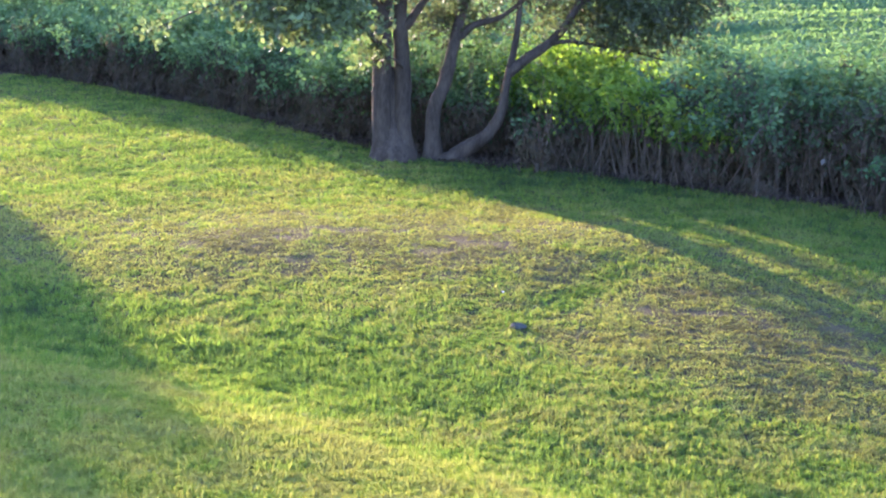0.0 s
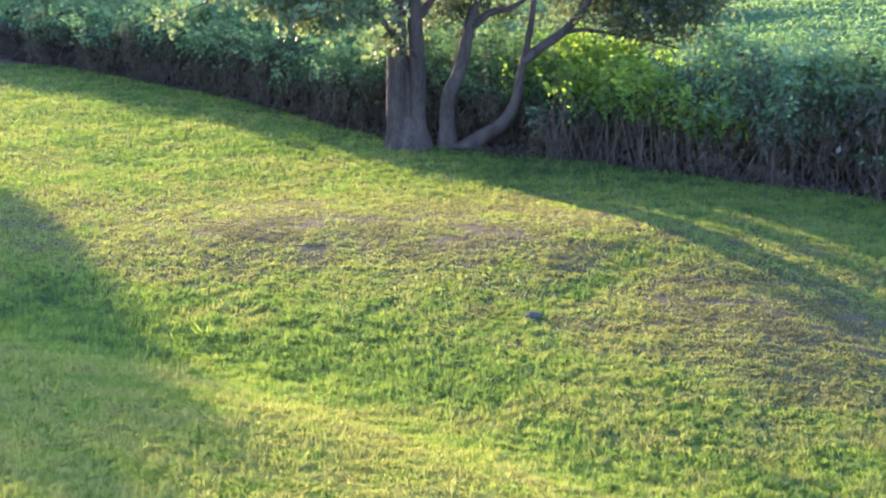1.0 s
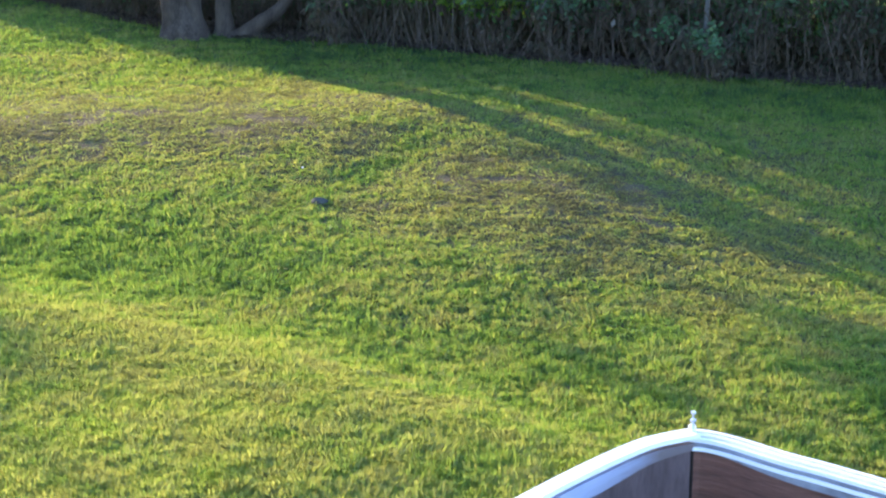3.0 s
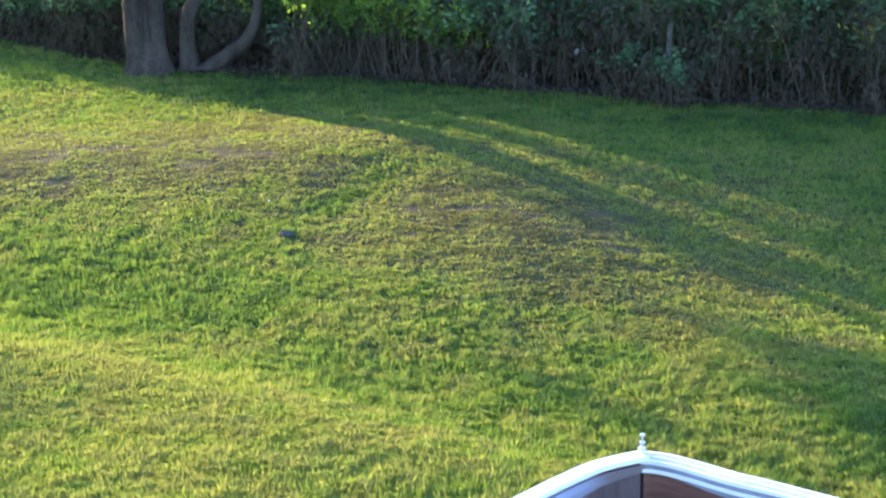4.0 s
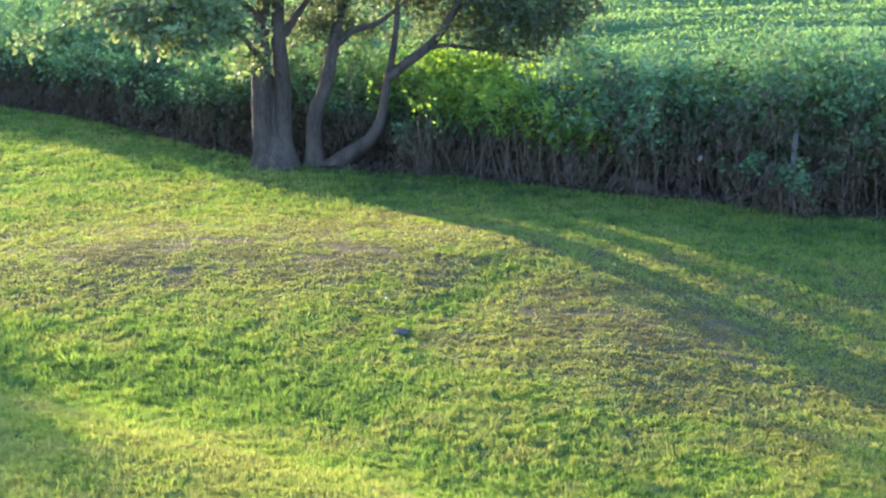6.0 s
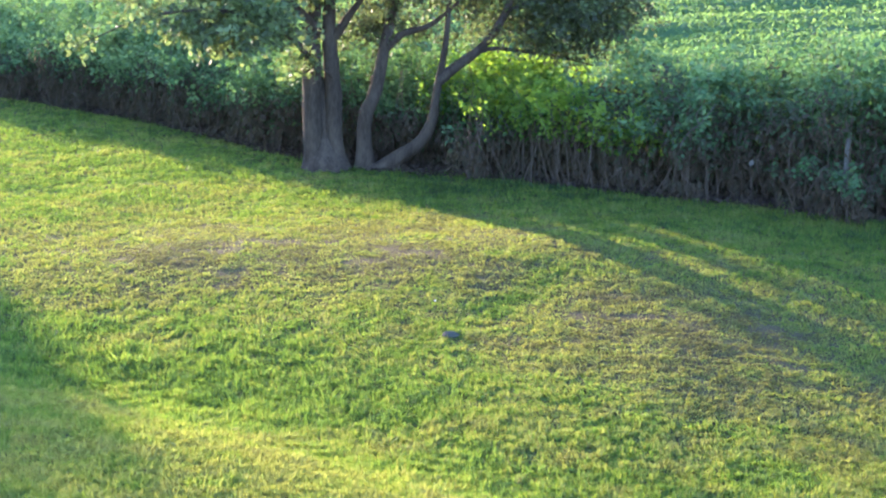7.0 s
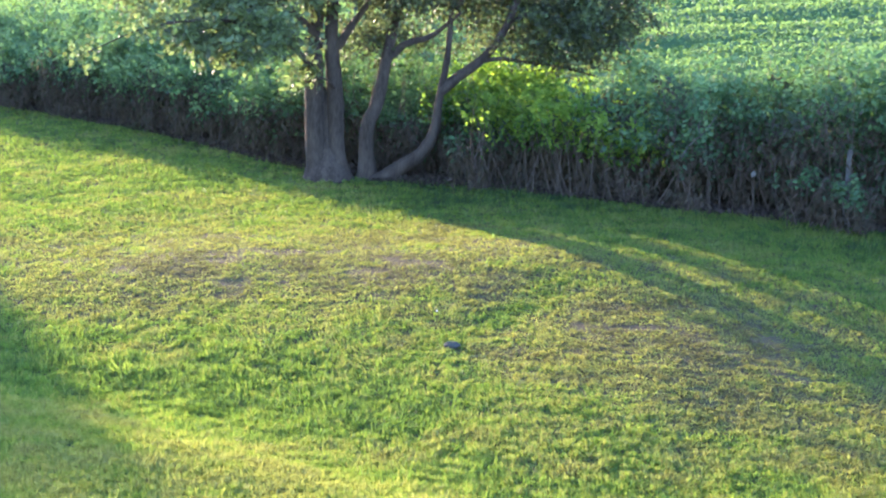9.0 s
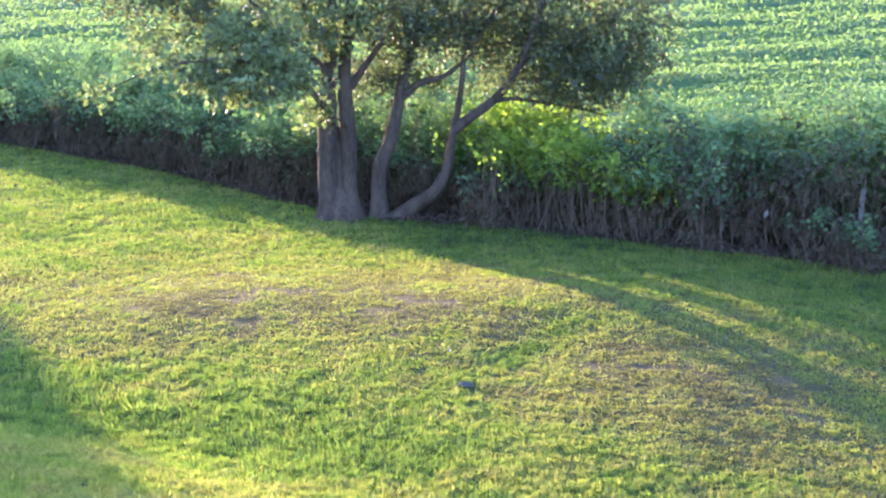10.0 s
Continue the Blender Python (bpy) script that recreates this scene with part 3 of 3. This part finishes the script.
# ------------------------------------------------------------ the overgrown fencerow
def thin_place(x, y, z):
    """True where the growth is so thin that the low sun shines through: narrow lanes along the sun's way."""
    u = y * SUN_WAY.x - x * SUN_WAY.y
    lands = y + z * SUN_WAY.y / math.tan(SUN_UP)
    gap = np.zeros(len(u), dtype=bool)
    for at, half, first, last in ((15.35, 0.24, 19.0, 25.2), (16.5, 0.15, 20.8, 22.4), (17.28, 0.26, 23.1, 24.5), (18.44, 0.14, 22.0, 22.5)):
        gap |= (np.abs(u - at) < half) & (lands > first) & (lands < last)
    return gap


def bush(at, height, radius, leaves, seed, leafmat, label, name="bush", size=(0.070, 0.135), group="bushes along the fencerow", stalks=0, brown=0.55, low=0.03, tone_up=0.0):
    """Upright weedy stems, dead and brown below, leafy green above."""
    r = np.random.default_rng(seed)
    ground_z = float(land(*at))
    ob = thing(name, (at[0], at[1], ground_z), label, "bush", group)
    stems, tips, base = [], [], []
    for i in range(18):
        a, q = r.uniform(0, 6.28), radius * 0.8 * math.sqrt(r.random())
        b = np.array((math.cos(a) * q, math.sin(a) * q, -0.05))
        t = b + np.array((r.normal() * 0.30, r.normal() * 0.30, height * r.uniform(0.76, 1.0)))
        m = (b + t) / 2 + np.array((r.normal() * 0.10, r.normal() * 0.10, 0))
        c = curve_points([b, m, t], 3)
        stems.append(tube(c, np.linspace(r.uniform(0.006, 0.014), 0.003, len(c)), 3, 0, i))
        base.append(b)
        tips.append(t)
    tagged(solid("undergrowth", stems[stalks:], STALK, ob), kind="stuff")
    for piece in stems[:stalks]:
        solid("stalk", [piece], STALK, ob, "pale dead stalk")
    base, tips = np.array(base), np.array(tips)
    k = r.integers(0, len(tips), leaves)
    s = low + (1.04 - low) * r.random(leaves) ** 0.75
    p = base[k] + (tips[k] - base[k]) * s[:, None] + r.normal(size=(leaves, 3)) * np.array([0.17, 0.17, 0.10]) * (radius / 0.8)
    # leaves drawn together into clumps of one tone, with hollows between them
    hub = p[r.integers(0, leaves, 30)]
    near = ((p[:, None, :] - hub[None]) ** 2).sum(axis=2).argmin(axis=1)
    p += (hub[near] - p) * r.uniform(0.1, 0.5, (leaves, 1))
    clump = r.normal(size=30)[near] * 0.13
    p[:, 2] = np.maximum(p[:, 2], 0.04)
    keep = ~thin_place(p[:, 0] + at[0], p[:, 1] + at[1], p[:, 2] + ground_z) | (r.random(leaves) < 0.12)
    p, k, clump = p[keep], k[keep], clump[keep]
    n = len(p)
    along = r.normal(size=(n, 3)) * np.array([1, 1, 0.7]) + np.array([0, 0, -0.3])
    facing = r.normal(size=(n, 3)) * 0.6 + np.array([0.1, -0.5, 0.6])
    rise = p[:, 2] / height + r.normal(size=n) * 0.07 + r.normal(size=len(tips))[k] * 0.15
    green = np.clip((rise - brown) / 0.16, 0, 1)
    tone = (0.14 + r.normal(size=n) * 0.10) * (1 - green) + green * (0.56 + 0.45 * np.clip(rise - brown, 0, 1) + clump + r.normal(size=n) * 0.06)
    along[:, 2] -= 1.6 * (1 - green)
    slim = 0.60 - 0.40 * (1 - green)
    v, f = leaf_arrays(p, along, r.uniform(size[0], size[1], n) * (1.4 - 0.4 * green), slim[:, None], 0.25, seed + 1, facing)
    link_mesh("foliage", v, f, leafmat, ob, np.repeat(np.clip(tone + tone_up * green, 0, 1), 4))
    return ob


# height along the row, for the front, middle and back of its depth
ROW_HEIGHT = (
    ((-20, -14, -12, -11, -9, -6, -5, -4, -3, -1, 1, 3, 6, 10), (1.3, 1.2, 1.15, 1.35, 1.5, 1.5, 1.35, 1.25, 1.15, 1.3, 1.3, 1.8, 2.4, 2.65)),
    ((-20, -14, -12, -10, -8, -7, -6, -5, -4, -3, -1, 1, 3, 6, 10), (1.4, 1.45, 1.7, 1.9, 1.95, 1.9, 1.75, 1.5, 1.35, 1.3, 1.4, 1.6, 2.3, 2.7, 2.8)),
    ((-20, -14, -11, -9, -8, -7, -6, -5, -4, -3, -1, 1, 3, 6, 10), (1.8, 2.0, 2.2, 2.25, 2.15, 2.0, 1.8, 1.55, 1.4, 1.35, 1.4, 1.6, 2.25, 2.5, 2.6)),
)


def fencerow():
    r = np.random.default_rng(55)
    length = np.concatenate([[0], np.cumsum(np.hypot(*np.diff(HEDGE, axis=0).T))])
    for lane, (off, first) in enumerate(((0.55, 0.0), (1.35, 0.5), (2.2, 0.2))):
        s = 12.0 + first
        while s < length[-1] - 2:
            x, y = np.interp(s, length, HEDGE[:, 0]), np.interp(s, length, HEDGE[:, 1])
            x2, y2 = np.interp(s + 0.5, length, HEDGE[:, 0]), np.interp(s + 0.5, length, HEDGE[:, 1])
            nx, ny = -(y2 - y), x2 - x
            q = math.hypot(nx, ny)
            px, py = x + nx / q * off + r.normal() * 0.1, y + ny / q * off + r.normal() * 0.1
            if -2.9 < x < 0.6:
                py += (0.9, 0.6, 0.5)[lane]
            if lane > 0 and 0.2 < x < 2.3:
                s += 0.9
                continue
            h = float(np.interp(x, *ROW_HEIGHT[lane])) * (r.uniform(0.90, 1.06) if x < -2 else r.uniform(0.80, 1.12))
            # tone_up puts the haze over the left bushes into their tone; others go darker
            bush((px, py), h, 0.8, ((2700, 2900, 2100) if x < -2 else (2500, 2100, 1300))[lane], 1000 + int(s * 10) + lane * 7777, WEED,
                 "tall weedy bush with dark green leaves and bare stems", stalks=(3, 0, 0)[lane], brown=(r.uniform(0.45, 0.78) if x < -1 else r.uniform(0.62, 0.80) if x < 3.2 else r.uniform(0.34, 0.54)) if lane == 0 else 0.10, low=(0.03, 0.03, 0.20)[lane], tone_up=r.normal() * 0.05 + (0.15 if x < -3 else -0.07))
            s += r.uniform(0.85, 1.15)


fencerow()
for i, (x, y, h, rad, count, low) in enumerate(((0.5, 30.2, 2.05, 0.7, 1700, 0.5), (1.1, 29.9, 2.15, 0.7, 1900, 0.5), (1.7, 29.5, 2.05, 0.7, 1700, 0.5), (2.3, 29.1, 1.75, 0.6, 1100, 0.55),
                                                (0.9, 28.75, 1.75, 0.5, 700, 0.62), (1.5, 28.35, 1.80, 0.5, 1000, 0.55), (2.05, 28.05, 1.75, 0.5, 1000, 0.55), (2.6, 27.75, 1.55, 0.5, 900, 0.55), (3.1, 27.45, 1.35, 0.45, 600, 0.6))):
    bush((x, y), h, rad, count, 3000 + i * 31, VINE, "bright yellow-green vine tangle in the fencerow", "vine", (0.07, 0.13), "vines in the fencerow", brown=0.3, low=low)


for i, (x, y, h) in enumerate(((-2.8, 32.4, 2.0), (-2.1, 31.9, 2.2), (-1.4, 31.5, 2.3), (-0.7, 31.1, 2.3), (0.0, 30.8, 2.1), (0.7, 30.5, 1.9), (-1.1, 32.2, 2.0), (0.3, 31.5, 1.7))):
    bush((x, y), h, 0.75, 1700, 3300 + i * 31, WEED, "tall leafy bush standing behind the tree trunks", brown=0.15, tone_up=0.02 if x < -1.6 else 0.12)


# ------------------------------------------------------------ fence post and small things
def t_post(at, height, lean):
    ob = thing("fence_post", (at[0], at[1], float(land(*at))), "pale weathered fence post standing in the weeds", "post")
    ob.rotation_euler = (0, radians(lean), 0.3)
    bm = bmesh.new()
    bmesh.ops.create_cube(bm, size=1, matrix=Matrix.Translation((0, 0, height / 2 - 0.1)) @ Matrix.Diagonal((0.07, 0.055, height + 0.2, 1)))
    bmesh.ops.bevel(bm, geom=bm.edges[:], offset=0.012, segments=2, affect="EDGES")
    part("shaft", bm, POSTWOOD, ob)


t_post((6.09, 25.45), 1.20, 2)
bush((6.25, 25.15), 0.85, 0.45, 900, 3901, WEED, "low dark weeds at the foot of a post", tone_up=-0.16)
bush((5.75, 25.45), 0.95, 0.45, 900, 3931, WEED, "low dark weeds at the foot of a post", tone_up=-0.16)


def small_things():
    # grey stone in the lawn
    ob = tagged(part("stone", lump(0.105, 0.06, 0.05, 5), STONE, None), "small flat grey stone lying in the grass", "stone")
    ob.location = (0.105, 19.0, float(land(0.105, 19.0)) + 0.03)
    # scrap of white near the worn patch
    ob = tagged(part("clover_flower", lump(0.011, 0.011, 0.011, 6), WHITE, None), "tiny white clover flower head in the lawn", "flower")
    ob.location = (-0.075, 20.20, float(land(-0.075, 20.20)) + 0.06)
    # coarse weed with long pale blades
    weed = thing("weed", (-3.40, 18.25, float(land(-3.40, 18.25))), "coarse weed clump with long pale yellow blades", "weed")
    r = np.random.default_rng(77)
    n = 60
    p = r.normal(size=(n, 3)) * np.array([0.10, 0.07, 0.0])
    v, f = leaf_arrays(p, r.normal(size=(n, 3)) * np.array([0.8, 0.8, 0.2]) + np.array([0, 0, 0.9]), r.uniform(0.08, 0.15, n), 0.16, 0.1, 78)
    tagged(link_mesh("leaf_rosette", v, f, GRASS, weed, np.repeat(r.uniform(0.05, 0.45, n), 4)), kind="stuff")
    for k, (x, y, up, out) in enumerate(((-0.16, 0.0, 0.24, -0.20), (-0.10, 0.03, 0.26, -0.04), (-0.03, -0.02, 0.25, 0.02), (0.06, 0.0, 0.22, 0.05), (0.16, 0.02, 0.20, 0.10), (-0.22, 0.0, 0.16, -0.16))):
        v, f = leaf_arrays(np.array([[x, y, 0.0]]), np.array([[out, 0.02, up]]), np.array([math.hypot(up, out) * 0.80]), 0.10, 0.1, 80 + k)
        link_mesh("blade", v, f, GRASS, weed, np.full(4, 0.40), label="long yellow-green blade")
    v, f = leaf_arrays(np.array([[4.79, 25.93, 0.80]]), np.array([[-0.3, 0.1, -0.9]]), np.array([0.13]), 0.65, 0.2, 71, np.array([[0.1, -1.0, 0.3]]))
    tagged(link_mesh("dead_leaf", v, f, PALEWOOD), "single pale dead leaf caught in the weeds", "leaf")
    # dead branch and a dead leaf caught in the weeds
    ob = thing("dead_branch", (0, 0, 0), "bare pale dead branch leaning in the weeds", "branch")
    c = curve_points([(3.73, 26.5, 0.88), (3.86, 26.45, 1.12), (4.06, 26.42, 1.30), (4.27, 26.45, 1.58)], 4)
    solid("stem", [tube(c, np.linspace(0.012, 0.006, len(c)), 6, 0.08, 91)], PALEWOOD, ob)
    c = curve_points([(4.02, 26.42, 1.27), (3.97, 26.4, 1.42), (4.04, 26.36, 1.56)], 3)
    solid("twig", [tube(c, np.linspace(0.010, 0.005, len(c)), 5, 0.05, 92)], PALEWOOD, ob)


def lump(a, b, c, seed):
    r = np.random.default_rng(seed)
    bm = bmesh.new()
    bmesh.ops.create_icosphere(bm, subdivisions=2, radius=1)
    for q in bm.verts:
        k = 1 + 0.12 * r.normal()
        q.co = Vector((q.co.x * a * k, q.co.y * b * k, q.co.z * c * k))
    return bm


small_things()


def litter():
    """Fallen leaves and dead bits on the bare strip under the fencerow."""
    r = np.random.default_rng(99)
    n = 26000
    x = r.uniform(-13, 13, n)
    y = hedge_y(x) + np.abs(r.normal(size=n)) * 0.5 - 0.12
    p = np.stack([x, y, land(x, y) + r.uniform(0.0, 0.05, n)], axis=1)
    along = r.normal(size=(n, 3)) * np.array([1, 1, 0.5]) + np.array([0, 0, 0.2])
    v, f = leaf_arrays(p, along, r.uniform(0.04, 0.11, n), 0.5, 0.3, 98)
    ob = link_mesh("leaf_litter", v, f, LITTER, tone=np.repeat(r.random(n), 4))
    tagged(ob, "brown dead leaves and stems under the fencerow", "leaf litter", kind="stuff")


litter()


# ------------------------------------------------------------ deck railing near the eye
def swept(profile, path, mat, name, parent, label=""):
    """A moulding: profile of (inwards, up) along a level path; inwards is to the right of the path's way."""
    path = [Vector((*p, 0)) if len(p) == 2 else Vector(p) for p in path]
    bm = bmesh.new()
    rings = []
    for i, p in enumerate(path):
        d = (path[min(i + 1, len(path) - 1)] - path[max(i - 1, 0)])
        d.z = 0
        d.normalize()
        n = Vector((d.y, -d.x, 0))
        rings.append([bm.verts.new(p + n * u + Vector((0, 0, z))) for u, z in profile])
    for a, b in zip(rings, rings[1:]):
        for k in range(len(profile)):
            k2 = (k + 1) % len(profile)
            bm.faces.new((a[k], a[k2], b[k2], b[k]))
    bm.faces.new(rings[0])
    bm.faces.new(rings[-1][::-1])
    bmesh.ops.recalc_face_normals(bm, faces=bm.faces[:])
    return part(name, bm, mat, parent, label)


def deck_railing():
    rail = thing("deck_railing", (-0.002, -0.008, 0), "white-capped wooden deck railing meeting at a corner", "railing")
    top = 4.3
    left = curve_points([(0.543, 2.623), (0.476, 2.600), (0.423, 2.569), (0.316, 2.480), (0.17, 2.343), (-0.40, 1.80), (-0.9, 1.3)], 5)
    right = curve_points([(0.546, 2.623), (0.574, 2.614), (0.615, 2.584), (0.689, 2.508), (0.776, 2.430), (1.20, 2.02), (1.6, 1.6)], 5)
    cap = [(0.0, top - 0.03), (0.0, top - 0.004), (0.004, top), (0.033, top), (0.036, top - 0.002), (0.037, top - 0.004), (0.037, top - 0.007), (0.0, top - 0.007)]
    ridged = [(0.0, top - 0.02), (0.0, top - 0.006), (0.003, top - 0.002), (0.009, top - 0.002), (0.010, top - 0.022), (0.0155, top - 0.022), (0.0165, top - 0.003), (0.021, top - 0.004),
              (0.022, top - 0.022), (0.0275, top - 0.022), (0.0285, top - 0.006), (0.033, top - 0.007), (0.034, top - 0.020), (0.038, top - 0.020), (0.039, top - 0.026), (0.0, top - 0.026)]
    swept([(-u, z) for u, z in cap], left, WHITE, "cap", rail)
    swept(ridged, right, WHITE, "cap", rail, "white ridged cap rail")
    # a grey inner face under each cap, deeper away from the corner
    for path, side, deep, paint in ((left, -1, 0.030, SKYGREY), (right, 1, 0.026, LIGHTGREY)):
        bm = bmesh.new()
        rings = []
        for i, (x, y) in enumerate(path):
            a, b = path[max(i - 1, 0)], path[min(i + 1, len(path) - 1)]
            d = Vector((b[0] - a[0], b[1] - a[1], 0)).normalized()
            n = Vector((d.y, -d.x, 0)) * side
            far = min(1.0, math.hypot(x - path[0][0], y - path[0][1]) / 0.22)
            low = top - 0.014 - (0.35 + 0.65 * far) * deep
            rings.append([bm.verts.new(Vector((x, y, 0)) + n * u + Vector((0, 0, z))) for u, z in ((0.006, low), (0.006, top - 0.013), (0.036, top - 0.013), (0.036, low))])
        for a, b in zip(rings, rings[1:]):
            for k in range(4):
                bm.faces.new((a[k], a[(k + 1) % 4], b[(k + 1) % 4], b[k]))
        bm.faces.new(rings[0])
        bm.faces.new(rings[-1][::-1])
        bmesh.ops.recalc_face_normals(bm, faces=bm.faces[:])
        part("trim_board", bm, paint, rail, "grey painted trim board")
    for k in range(5):
        z1, z0 = top - 0.016 - k * 0.145, top - 0.016 - k * 0.145 - 0.142
        face = [(0.010, z0), (0.010, z1), (0.029, z1), (0.031, z1 - 0.002), (0.031, z0 + 0.002), (0.029, z0)]
        swept([(-u, z) for u, z in face], left[1:], MAUVE, "board", rail, "dull mauve-brown stained board")
        face = [(0.010, z0), (0.010, z1), (0.029, z1), (0.031, z1 - 0.002), (0.031, z0 + 0.002), (0.029, z0)]
        swept(face, right[1:], BOARD, "board", rail)
    bm = bmesh.new()
    bmesh.ops.create_cube(bm, size=1, matrix=Matrix.Translation((0.545, 2.610, top - 0.009)) @ Matrix.Rotation(radians(45), 4, "Z") @ Matrix.Diagonal((0.012, 0.012, 0.040, 1)))
    bmesh.ops.bevel(bm, geom=bm.edges[:], offset=0.003, segments=2, affect="EDGES")
    part("corner_block", bm, WHITE, rail)
    # no post is known here: a dark filler stands for the gap's shade
    bm = bmesh.new()
    bmesh.ops.create_cube(bm, size=1, matrix=Matrix.Translation((0.545, 2.612, top - 0.42)) @ Matrix.Rotation(radians(45), 4, "Z") @ Matrix.Diagonal((0.030, 0.030, 0.78, 1)))
    bmesh.ops.bevel(bm, geom=bm.edges[:], offset=0.003, segments=1, affect="EDGES")
    part("corner_gap_fill", bm, GAPDARK, rail, "dark strip filling the corner gap for its shade")
    bm = bmesh.new()
    for z, h, r1 in ((0.018, 0.02, 0.002), (0.024, 0.003, 0.005), (0.030, 0.012, 0.0018), (0.038, 0.003, 0.0045)):
        bmesh.ops.create_cone(bm, cap_ends=True, segments=12, radius1=r1, radius2=r1, depth=h, matrix=Matrix.Translation((0.545, 2.606, top + z - 0.005)))
    part("bolt", bm, STEEL, rail, "small bright screw with a washer")
    # floor and legs of the deck
    deck = thing("deck", (0, 0, 0), "weathered grey timber deck on posts under the railing", "deck")
    for k in range(16):
        y = 2.25 - k * 0.145
        half = min(1.6, 0.25 + (2.45 - y) * 1.0)
        bm = bmesh.new()
        bmesh.ops.create_cube(bm, size=1, matrix=Matrix.Translation((0.45, y, 3.54)) @ Matrix.Diagonal((half * 2 * 0.86, 0.138, 0.03, 1)))
        bmesh.ops.bevel(bm, geom=bm.edges[:], offset=0.004, segments=1, affect="EDGES")
        part("floor_board", bm, GREYWOOD, deck)
    for x, y in ((0.52, 2.3), (-0.6, 1.2), (1.3, 1.2), (-0.6, 0.1), (1.3, 0.1)):
        bm = bmesh.new()
        g = float(land(x, y)) - 0.2
        bmesh.ops.create_cube(bm, size=1, matrix=Matrix.Translation((x, y, (g + 3.52) / 2)) @ Matrix.Diagonal((0.09, 0.09, 3.52 - g, 1)))
        bmesh.ops.bevel(bm, geom=bm.edges[:], offset=0.006, segments=1, affect="EDGES")
        part("post", bm, GREYWOOD, deck)


deck_railing()
